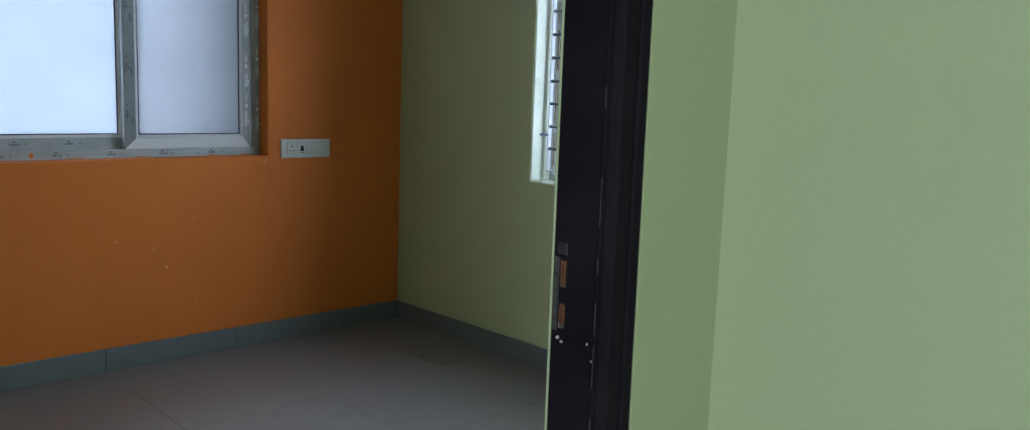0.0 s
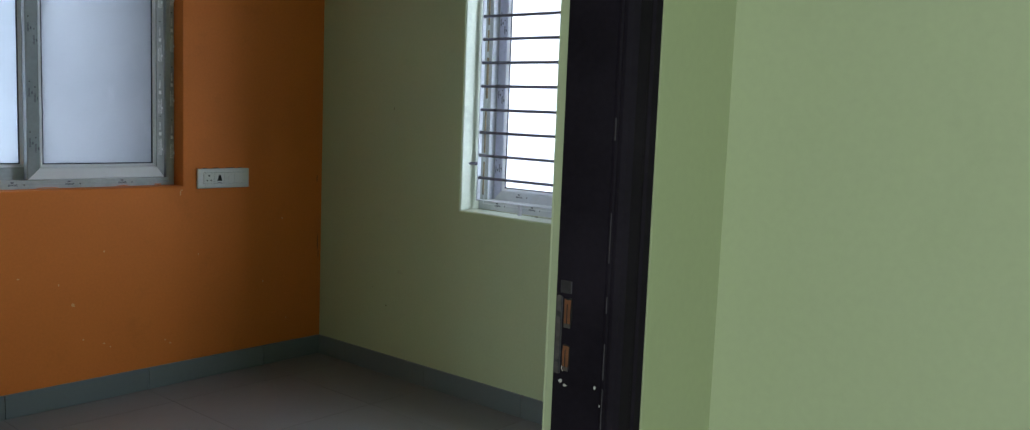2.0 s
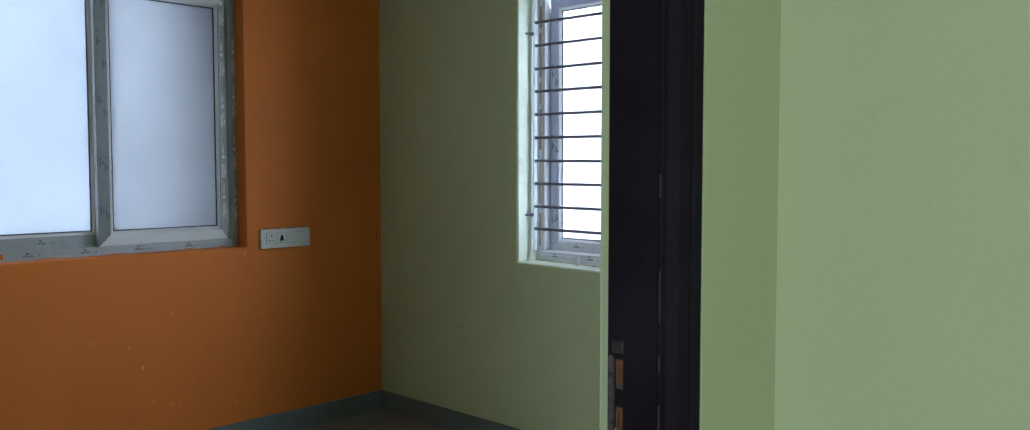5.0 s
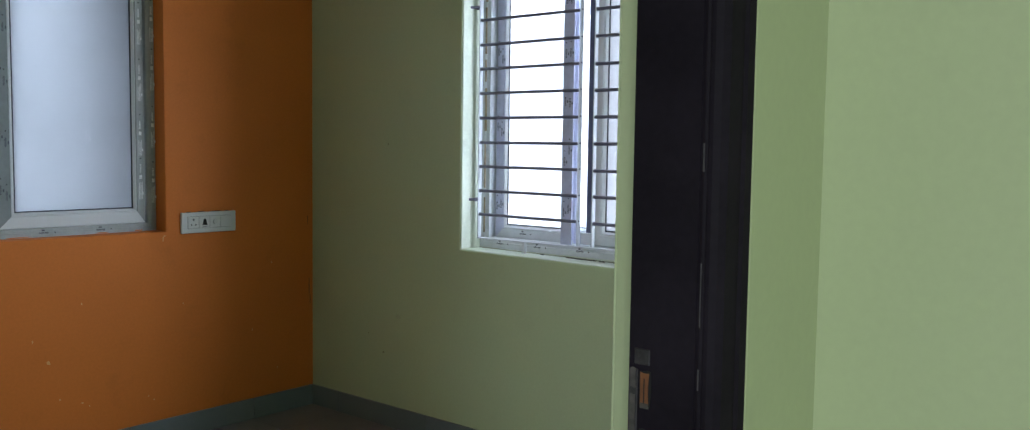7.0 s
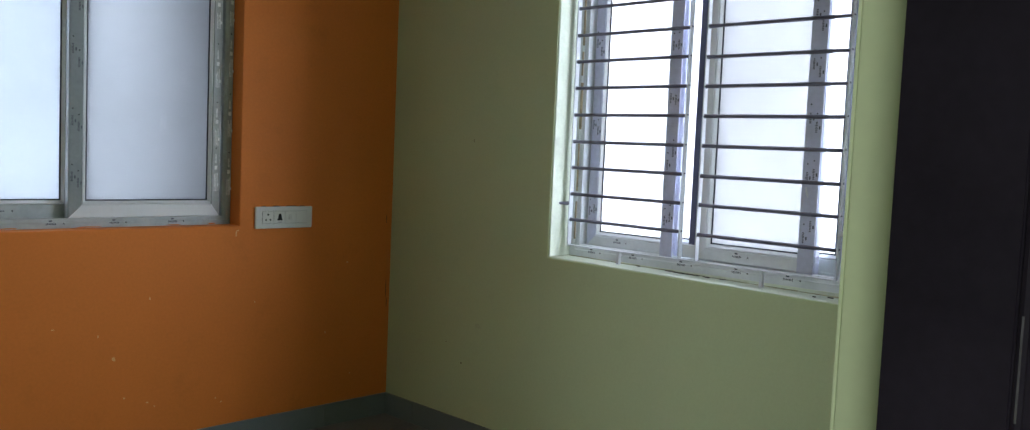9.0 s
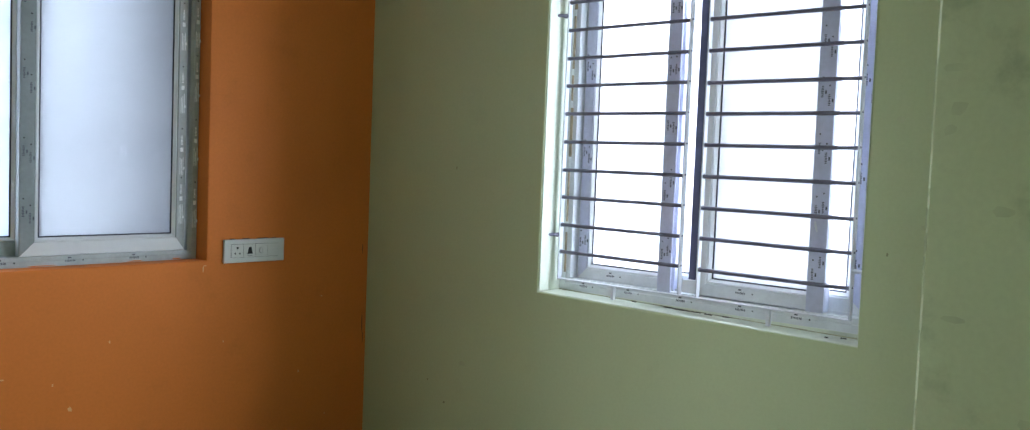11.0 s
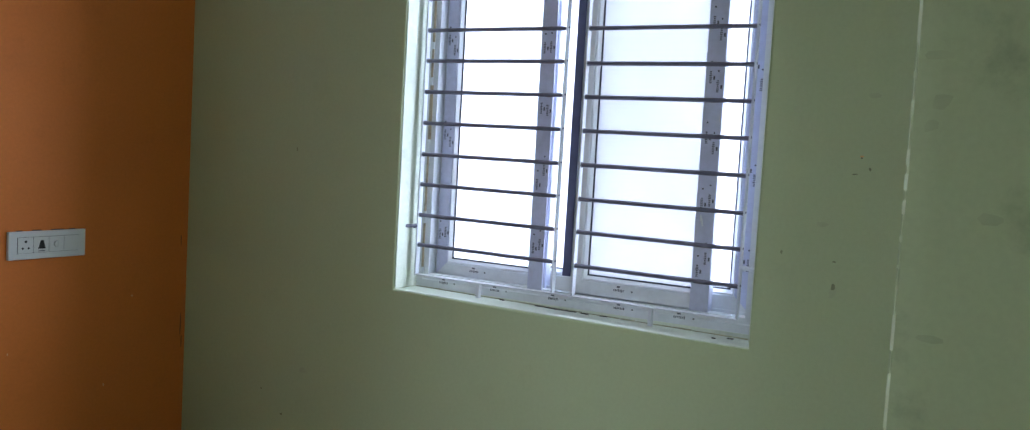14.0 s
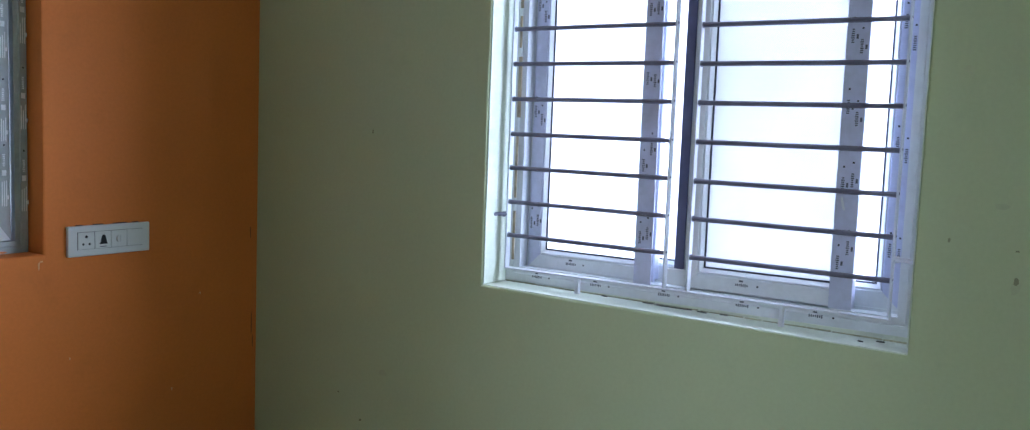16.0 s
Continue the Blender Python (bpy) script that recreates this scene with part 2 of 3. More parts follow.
def wall(name, axis, a0, a1, t0, t1, z0, z1, holes, mat, label, round_edges=0.004):
    """A wall along axis ("x" or "y") from a0 to a1, from t0 to t1 thick, with openings (a, a, z, z) through it."""
    us = sorted({a0, a1, *[h[0] for h in holes], *[h[1] for h in holes]})
    zs = sorted({z0, z1, *[h[2] for h in holes], *[h[3] for h in holes]})
    bm = bmesh.new()

    def point(u, t, z):
        return (u, t, z) if axis == "x" else (t, u, z)

    v = {(i, j, k): bm.verts.new(point(u, t, z)) for i, u in enumerate(us) for j, z in enumerate(zs) for k, t in enumerate((t0, t1))}

    def solid(i, j):
        if not (0 <= i < len(us) - 1 and 0 <= j < len(zs) - 1):
            return False
        u, z = (us[i] + us[i + 1]) / 2, (zs[j] + zs[j + 1]) / 2
        return not any(h[0] < u < h[1] and h[2] < z < h[3] for h in holes)

    rims = []
    for i in range(len(us) - 1):
        for j in range(len(zs) - 1):
            if not solid(i, j):
                continue
            for k in (0, 1):
                bm.faces.new([v[i, j, k], v[i + 1, j, k], v[i + 1, j + 1, k], v[i, j + 1, k]])
            for di, dj, p, q in ((-1, 0, (i, j), (i, j + 1)), (1, 0, (i + 1, j), (i + 1, j + 1)), (0, -1, (i, j), (i + 1, j)), (0, 1, (i, j + 1), (i + 1, j + 1))):
                if not solid(i + di, j + dj):
                    bm.faces.new([v[(*p, 0)], v[(*q, 0)], v[(*q, 1)], v[(*p, 1)]])
                    if 0 <= i + di < len(us) - 1 and 0 <= j + dj < len(zs) - 1:
                        rims += [(v[(*p, k)], v[(*q, k)]) for k in (0, 1)]
    loose = [q for q in bm.verts if not q.link_faces]
    bmesh.ops.delete(bm, geom=loose, context="VERTS")
    edges = [e for e in (bm.edges.get(r) for r in rims) if e]
    if edges and round_edges:
        bmesh.ops.bevel(bm, geom=edges, offset=round_edges, segments=2, affect="EDGES", profile=0.5)
    return tagged(part(name, bm, mat), label, "wall", kind="structure")


# ---- the large structure ----
CEIL = 2.9
wall("wall_north", "x", -3.7, 0.0, 0.0, 0.23, -0.1, CEIL, [(-2.03, -0.778, 0.917, 2.12)], ORANGE, "orange painted plaster wall with a few chips", 0.006)
wall_east = wall("wall_east", "y", -3.222, 0.23, 0.0, 0.23, -0.1, CEIL, [(-2.196, -1.001, 0.86, 2.1)], GREEN, "pale green painted plaster wall round a grilled window", 0.005)


def sill_drop(y):
    """How far the east window's sill has fallen from level at y."""
    return 0.013 * max(0.0, min(1.0, (-1.001 - y) / 1.195))


for v in wall_east.data.vertices:
    if abs(v.co.z - 0.86) < 0.008 and -2.21 < v.co.y < -0.99:
        v.co.z -= sill_drop(v.co.y)
wall_south = wall("wall_south", "x", -5.0, 0.0, -3.222, -3.075, -0.1, CEIL, [(-3.001, -1.9985, -0.1, 2.09)], GREEN, "pale green painted plaster wall with a doorway", 0.004)
boxes("plaster_return", GREEN, wall_south, (-2.0015, -1.9987, -3.1250, -3.0765, 0, 2.08), bevel=0.003)
boxes("plaster_return", GREEN, wall_south, (-3.0008, -2.984, -3.1250, -3.071, 0, 2.08), bevel=0.003)
stub = boxes("wall_stub", GREENWORN, None, (-0.925, 0, -3.075, -2.637, -0.1, CEIL), bevel=0.005)
tagged(stub, "pale green plaster projection with a worn bright corner edge", "wall", kind="structure")
wall("wall_west", "y", -3.075, 0.23, -3.84, -3.7, -0.1, CEIL, [], GREEN, "plain pale green painted wall")
wall("wall_hall_east", "y", -7.0, -3.222, -1.822, -1.682, -0.1, CEIL, [], GREEN, "pale green painted hall wall beside the doorway")
wall("wall_hall_west", "y", -7.0, -3.075, -5.14, -5.0, -0.1, CEIL, [(-5.65, -4.15, 0.6, 1.9)], GREEN, "plain pale green painted hall wall with a window opening")
wall("wall_hall_south", "x", -5.14, -1.682, -7.14, -7.0, -0.1, CEIL, [], GREEN, "plain pale green painted hall wall")
tagged(boxes("ceiling", WHITE, None, (-5.2, 0.3, -7.2, 0.3, CEIL, CEIL + 0.12)), "plain white painted ceiling", "ceiling", kind="structure")
floor = tagged(boxes("floor", GROUT, None, (-3.7, 0.0, -3.075, 0.0, -0.1, -0.0025), (-5.0, -1.822, -7.0, -3.075, -0.1, -0.0025)), "grey-brown square vitrified floor tiles with thin joints", "floor", kind="structure")
tagged(boxes("ground", CEMENT, None, (-4000, 4000, -4000, 4000, -3.4, -3.2)), "grey ground far below the windows", "ground", kind="structure")
neighbour = boxes("neighbour_wall", CEMENT, None, (-1.0, 2.6, 1.2, 1.4, -3.2, 3.4), bevel=0.01)
tagged(neighbour, "grey cement plastered wall standing outside the window", "wall", kind="structure")


# ---- windows ----
def ring_side(bm, side, u0, u1, z0, z1, profile, at, k=1.0):
    """One mitred side of a rectangular frame; profile: (inset, depth) round its section; k: the right member's width, as a share of the others'."""
    ends = []
    for i, d in profile:
        c = {"left": ((u0 + i, z0 + i), (u0 + i, z1 - i)), "right": ((u1 - i * k, z0 + i), (u1 - i * k, z1 - i)),
             "bottom": ((u0 + i, z0 + i), (u1 - i * k, z0 + i)), "top": ((u0 + i, z1 - i), (u1 - i * k, z1 - i))}[side]
        ends.append([bm.verts.new(at(u, d, z)) for u, z in c])
    m = len(ends)
    for n in range(m):
        bm.faces.new([ends[n][0], ends[n][1], ends[(n + 1) % m][1], ends[(n + 1) % m][0]])
    bm.faces.new([e[0] for e in ends])
    bm.faces.new([e[1] for e in ends])


def at_box(bm, at, u0, u1, d0, d1, z0, z1):
    a, b = at(u0, d0, z0), at(u1, d1, z1)
    box(bm, min(a[0], b[0]), max(a[0], b[0]), min(a[1], b[1]), max(a[1], b[1]), z0, z1)


def film_print(parent, at, rnd, upright, c, lo, hi, d, mat, step, lettered):
    """Unreadable maker's print, square marks and screw dots along a member's film; c: its middle."""
    bm, dots = bmesh.new(), bmesh.new()

    def mark(b, l0, l1, w0, w1, e):
        if upright:
            at_box(b, at, c + w0, c + w1, d - e, d + 0.0004, l0, l1)
        else:
            at_box(b, at, l0, l1, d - e, d + 0.0004, c + w0, c + w1)

    s = lo + 0.05 + rnd.random() * 0.05
    while s < hi - 0.12:
        if lettered:
            for row in (-0.006, 0.0, 0.006):
                mark(bm, s, s + 0.075 - rnd.random() * 0.02, row - 0.0013, row + 0.0013, 0.0004)
            mark(bm, s + 0.088, s + 0.104, -0.006, 0.006, 0.0004)
        q = s + (0.115 if lettered else 0.01)
        for k in range(7):
            w = 0.003 + rnd.random() * 0.002
            mark(bm, q, q + 0.0032, -w, w * 0.7, 0.0004)
            q += 0.0052
        mark(bm, s + 0.02, s + 0.031, 0.0075, 0.0125, 0.0004)
        mark(dots, q + 0.022, q + 0.0265, -0.0022, 0.0022, 0.0008)
        s += step * (0.85 + 0.3 * rnd.random())
    part("film_print", bm, mat, parent, "unreadable maker's print")
    part("screw_dots", dots, DARKHOLE, parent, "black drilled dots")


def sash(parent, at, u0, u1, z0, z1, d, mats, pane_mat, rnd, prints, label, handle=None, w=0.05, cover=None, wr=None):
    """A sliding sash: four mitred members, glazing bead, gasket and pane; d: depth of its front."""
    th, wr = 0.032, wr or w
    body = [(0, d + 0.003), (0.003, d), (w - 0.004, d), (w, d + 0.003), (w, d + th), (0, d + th)]
    base = None
    for side in ("left", "right", "bottom", "top"):
        bm = bmesh.new()
        ring_side(bm, side, u0, u1, z0, z1, body, at, wr / w)
        ob = part("sash" if base is None else ("stile" if side == "right" else "rail"), bm, mats[side], base or parent, label if base is None else "")
        if base is None:
            base = ob
    bm = bmesh.new()
    for side in ("left", "right", "bottom", "top"):
        ring_side(bm, side, u0 + w, u1 - wr, z0 + w, z1 - w, [(0.0004, d + 0.004), (0.003, d + 0.002), (0.013, d + 0.010), (0.013, d + 0.02), (0.0004, d + 0.02)], at)
    part("glazing_bead", bm, UPVC, base, "white glazing bead")
    bm = bmesh.new()
    i = w + 0.0132
    for side in ("left", "right", "bottom", "top"):
        ring_side(bm, side, u0 + i, u1 - i + w - wr, z0 + i, z1 - i, [(0, d + 0.0105), (0.0048, d + 0.0115), (0.0048, d + 0.018), (0, d + 0.018)], at)
    part("gasket", bm, RUBBER, base, "thin black gasket")
    bm = bmesh.new()
    at_box(bm, at, u0 + i, u1 - i + w - wr, d + 0.013, d + 0.017, z0 + i, z1 - i)
    pane = part("pane", bm, pane_mat, base, "frosted glass pane")
    pane.visible_shadow = pane_mat is MESHGLASS
    if cover:
        bm = bmesh.new()
        at_box(bm, at, cover[0], cover[1], cover[2], cover[2] + 0.006, z0 - 0.0005, z1)
        part("stile_cover", bm, mats["right"], base, "film-covered interlock cover running down over the rail")
    for side, mat, step, lettered in prints:
        if side in ("left", "right"):
            on_cover = cover and side == "right"
            c = u0 + w * 0.5 if side == "left" else (cover[0] + cover[1]) / 2 if on_cover else u1 - wr * 0.5
            for off in (0.0,) if lettered else (-0.012, 0.010):
                film_print(base, at, rnd, True, c + off, z0 + 0.03, z1, cover[2] if on_cover else d, mat, step, lettered)
        else:
            film_print(base, at, rnd, False, z0 + 0.026, u0 + 0.05, u1 - 0.05, d, mat, step, lettered)
    if handle:
        u, z = handle
        bm = bmesh.new()
        at_box(bm, at, u - 0.011, u + 0.006, d - 0.005, d, z - 0.018, z + 0.030)
        bends = [at(u - 0.009 + 0.013 * q * q, d - 0.010 - 0.004 * math.sin(3.1 * q), z + 0.012 - 0.052 * q) for q in (0, 0.25, 0.5, 0.75, 1.0)]
        for p, q in zip(bends, bends[1:]):
            rod(bm, p, q, 0.0042, 8)
        part("sash_lock", bm, FILMWHITE, base, "whitish plastic crescent lock")
    return base


def window_frame(parent, at, u0, u1, z0, z1, w, d0, d1, film, inner, rnd):
    body = [(0, d0), (w * 0.55, d0), (w * 0.62, d0 + 0.004), (w, d0 + 0.006), (w, d1), (0, d1)]
    first = None
    for side in ("left", "right", "bottom", "top"):
        bm = bmesh.new()
        ring_side(bm, side, u0, u1, z0, z1, body, at)
        # the guide rails of the two tracks
        for q in (0.048, 0.082):
            ring_side(bm, side, u0 + w + 0.0005, u1 - w - 0.0005, z0 + w + 0.0005, z1 - w - 0.0005, [(-0.002, d0 + q), (0.008, d0 + q), (0.008, d0 + q + 0.005), (-0.002, d0 + q + 0.005)], at)
        first_ob = part("window_frame" if first is None else "frame_member", bm, film, first or parent)
        first = first or first_ob
    film_print(first, at, rnd, False, z0 + w * 0.5, u0 + 0.03, u1, d0 + 0.0002, PRINT, 0.20, False)
    film_print(first, at, rnd, True, u1 - w * 0.3, z0 + 0.05, z1, d0 + 0.0002, inner, 0.24, inner is PRINTWHITE)
    return first


def north(u, d, z):
    return (-2.03 + u, d, z)


def east(u, d, z):
    return (d, -1.003 - u, z)


rnd = random.Random(4)
window_1 = tagged(new("window_1"), "white two-sash sliding window with grey protective film in the orange wall", "window", kind="structure")
W1 = 1.25
window_frame(window_1, north, 0.002, W1 - 0.002, 0.918, 2.118, 0.034, 0.075, 0.19, FILM, PRINTWHITE, rnd)
all_film = {"left": FILM, "right": FILM, "bottom": FILM, "top": FILM}
sash(window_1, north, 0.036, 0.673, 0.953, 2.083, 0.13, dict(all_film, right=UPVC), GLASSBLUE, rnd, [("bottom", PRINT, 0.22, False)], "outer sliding sash with bright frosted glass")
sash(window_1, north, 0.617, W1 - 0.045, 0.953, 2.083, 0.085, {"left": FILMSTILE, "right": FILM, "bottom": UPVC, "top": UPVC}, MESHGLASS, rnd,
     [("right", PRINTWHITE, 0.21, True), ("left", PRINT, 0.23, False)], "inner sliding sash with grey frosted glass", wr=0.036)

window_2 = tagged(new("window_2"), "white sliding window with lilac-grey film behind an iron grill", "window", kind="structure")
W2 = 1.191
window_frame(window_2, east, 0.002, W2 - 0.002, 0.863, 2.098, 0.046, 0.125, 0.225, FILMWHITE, PRINT, rnd)
pale = {"left": FILMLILAC, "right": FILMLILAC, "bottom": FILMWHITE, "top": FILMPALE}
# meeting stiles darkened by colour, standing in for the shade on them
shade_left = dict(pale, left=FILMSHADE, right=FILMPALE)
shade_right = dict(pale, right=FILMSHADE)
sash(window_2, east, 0.05, 0.60, 0.912, 2.05, 0.205, shade_right, GLASS, rnd, [], "outer sliding sash with white frosted glass", w=0.045)
sash(window_2, east, 0.575, 1.143, 0.912, 2.05, 0.1785, shade_left, GLASS, rnd, [("right", PRINT, 0.26, False)], "outer sliding sash with white frosted glass")
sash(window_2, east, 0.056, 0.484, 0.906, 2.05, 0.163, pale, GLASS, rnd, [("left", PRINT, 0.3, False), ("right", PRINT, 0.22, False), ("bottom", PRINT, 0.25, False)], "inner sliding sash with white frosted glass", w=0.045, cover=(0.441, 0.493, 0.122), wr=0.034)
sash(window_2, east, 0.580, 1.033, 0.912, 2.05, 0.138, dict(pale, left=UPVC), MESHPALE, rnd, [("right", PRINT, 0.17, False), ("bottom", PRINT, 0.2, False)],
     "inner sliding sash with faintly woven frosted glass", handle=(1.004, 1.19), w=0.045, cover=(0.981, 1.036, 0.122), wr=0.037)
boxes("interlock", INTERLOCK, window_2, (0.1325, 0.1375, -1.5890, -1.5610, 0.962, 2.05), bevel=0.001, label="dark interlock strip between the sashes")
# Whiter than the wall's green: the window's glow on the reveal, put into colour.
REVEAL = material("green_whitened_for_window_glow", (0.70, 0.745, 0.625), 0.6, spec=0.25, vary=0.10, stains=0.22, scale=5, fine=80, bump=0.15)
lining = boxes("reveal_coat", REVEAL, window_2, (0.0065, 0.1235, -2.193, -1.004, 0.8605, 0.8625), label="thin added lining on the sill, whitened for the window's glow")
for v in lining.data.vertices:
    v.co.z -= sill_drop(v.co.y)
for y0, y1 in ((-1.0055, -1.0035), (-2.1935, -2.1915)):
    boxes("reveal_coat", REVEAL, window_2, (0.0065, 0.1235, y0, y1, 0.8640, 2.0955), label="thin added lining on the reveal, whitened for the window's glow")
boxes("track_block", UPVC, window_2, (0.130, 0.1375, -1.600, -1.540, 0.915, 0.9605), bevel=0.002, label="white plastic track block")
z = 0.93
while z < 2.03:
    h = rnd.uniform(0.05, 0.22)
    w = rnd.uniform(0.008, 0.016)
    boxes("putty_joint", PUTTY, window_2, (0.1215, 0.1248, -1.026 - w, -1.026, z, min(2.04, z + h)), bevel=0.0008, label="brown stained putty strip")
    z += h + rnd.uniform(0.0, 0.05)

# ---- iron grill in the east window ----
grill = tagged(new("window_grill"), "iron window grill with horizontal bars fixed inside the green reveal", "grill")
GX0, GX1 = 0.080, 0.102
for y in (-1.030, -1.552, -1.622, -2.134):
    boxes("upright_flat", GRILLFLAT, grill, (GX0, GX1, y - 0.0025, y + 0.0025, 0.911, 2.05), bevel=0.0008)
for z in (0.911, 2.052):
    boxes("cross_flat", GRILLFLAT, grill, (GX0, GX1, -2.1365, -1.0275, z - 0.0055, z - 0.0005), bevel=0.0008)
for a, b, first, step in ((-1.0275, -1.5545, 1.0085, 0.1034), (-1.6195, -2.1365, 1.0040, 0.1031)):
    for k in range(10):
        z = first + step * k + rnd.uniform(-0.0015, 0.0015)
        bm = bmesh.new()
        rod(bm, (0.091, a, z), (0.091, b, z - 0.0025), 0.0066, 10)
        rod(bm, (0.091, a + 0.001, z), (0.091, a - 0.008, z), 0.0085, 8)
        part("bar", bm, GRILL, grill)
for y, zz, side in ((-1.030, 1.074, 1), (-1.030, 1.889, 1), (-2.134, 1.056, -1), (-2.134, 1.87, -1)):
    bm = bmesh.new()
    edge = -1.000 if side > 0 else -2.197
    rod(bm, (0.085, y + side * 0.002, zz), (0.050, edge, zz - 0.001), 0.0060, 10)
    rod(bm, (0.080, y + side * 0.002, zz), (0.084, y + side * 0.016, zz - 0.002), 0.008, 8)
    part("holdfast", bm, GRILL if side > 0 else GRILLFLAT, grill, "short iron peg into the plaster")
for y in (-1.281, -1.879):
    boxes("foot", GRILLFLAT, grill, (0.083, 0.099, y - 0.006, y + 0.006, 0.858 - sill_drop(y), 0.908), bevel=0.001)

# ---- door frame ----
door_1 = tagged(new("door_1"), "dark brown enamelled wooden door frame with an empty lock keep, no leaf", "door frame", kind="structure")


def jamb(name, mirror):
    """An upright with a moulded hall-side face; mirror: -1 for the other side."""
    section = [(0.0, -3.0512), (0.0, -3.1235), (0.0012, -3.1240), (0.0012, -3.1256), (-0.0006, -3.1262), (-0.0012, -3.1285), (-0.0004, -3.1312), (0.0014, -3.1318), (0.0016, -3.1355),
               (0.004, -3.1420), (0.009, -3.1475), (0.026, -3.1500), (0.028, -3.1488), (0.032, -3.1490), (0.035, -3.1520), (0.0455, -3.1535), (0.0475, -3.1515), (0.0475, -3.0512)]
    bm = bmesh.new()
    rings = []
    for z in (0.0, 2.088):
        rings.append([bm.verts.new(((-2.0485 + s) if mirror > 0 else (-2.9525 - s), -3.1257 + (y + 3.0512) * 0.955, z)) for s, y in section])
    n = len(section)
    for i in range(n):
        bm.faces.new([rings[0][i], rings[0][(i + 1) % n], rings[1][(i + 1) % n], rings[1][i]])
    bm.faces.new(rings[0])
    bm.faces.new(rings[1])
    return part(name, bm, JAMB, door_1, "dark brown enamelled upright")


right = jamb("jamb", 1)
jamb("jamb", -1)
boxes("frame_head", JAMB, door_1, (-2.9515, -2.0495, -3.2225, -3.126, 2.041, 2.088), bevel=0.003)
# the lock keep, chiselled open, on the room-side arris of the jamb
boxes("keep_plate", STEEL, right, (-2.0497, -2.0477, -3.1485, -3.1320, 1.0770, 1.0925), bevel=0.0008, label="scuffed steel lock plate end")
boxes("keep_strip", STEEL, right, (-2.0500, -2.0477, -3.1360, -3.1262, 0.978, 1.0725), bevel=0.0008, label="scuffed steel keep strip")


# ---- switch board ----
board = tagged(new("switch_board"), "white plastic switch board with socket and bell push on orange wall", "switch board")
X0, X1, Z0, Z1 = -0.7125, -0.444, 0.903, 0.9945
bm = bmesh.new()
box(bm, X0, X1, -0.013, 0.0, Z0, Z1, bevel=0.003, segments=2)
part("base_plate", bm, PLATE, board)
mw = 0.052
for k in range(4):
    a = X0 + 0.029 + k * (mw + 0.0012)
    za, zb = Z0 + 0.021, Z1 - 0.019
    boxes("module_gap", DARKHOLE, board, (a - 0.0007, a + mw + 0.0007, -0.0133, -0.0125, za - 0.0007, zb + 0.0007))
    bm = bmesh.new()
    box(bm, a, a + mw, -0.0162 if k != 3 else -0.0150, -0.0131, za, zb, bevel=0.0012)
    mod = part(("socket", "bell_push", "fan_regulator", "blank_module")[k], bm, PLATE, board)
    c, m = a + mw / 2, (za + zb) / 2
    bm = bmesh.new()
    if k == 0:
        for dx, dz, r in ((0, 0.012, 0.0045), (-0.010, -0.010, 0.0035), (0.010, -0.010, 0.0035)):
            rod(bm, (c + dx, -0.0166, m + dz), (c + dx, -0.0155, m + dz), r, 12)
        part("socket_holes", bm, DARKHOLE, mod, "three black pin holes")
    elif k == 1:
        bmesh.ops.create_cone(bm, cap_ends=True, segments=14, radius1=0.011, radius2=0.006, depth=0.022, matrix=Matrix.Translation((c + 0.002, -0.0163, m + 0.002)) @ Matrix.Diagonal((1, 0.08, 1, 1)))
        box(bm, c - 0.011, c + 0.014, -0.0169, -0.0161, m - 0.013, m - 0.009)
        box(bm, c - 0.002, c + 0.006, -0.0169, -0.0161, m + 0.012, m + 0.015)
        part("bell_mark", bm, DARKHOLE, mod, "black bell mark")
        boxes("printed_bar", PRINT, mod, (c - 0.010, c + 0.012, -0.0166, -0.0161, m - 0.0215, m - 0.0195))
    elif k == 2:
        rod(bm, (c + 0.002, -0.0225, m), (c + 0.002, -0.0160, m), 0.0125, 20)
        box(bm, c - 0.0005, c + 0.0045, -0.0245, -0.0222, m - 0.011, m + 0.011)
        part("knob", bm, PLATE, mod, "small round white knob")
for dx, w in ((0.03, 0.02), (0.085, 0.03), (0.15, 0.045), (0.215, 0.02)):
    boxes("chipped_gap", DARKHOLE, board, (X0 + dx, X0 + dx + w, -0.004, -0.0006, Z1 - 0.001, Z1 + 0.0022 + 0.001 * math.sin(dx * 90)), label="dark chipped gap above the plate")


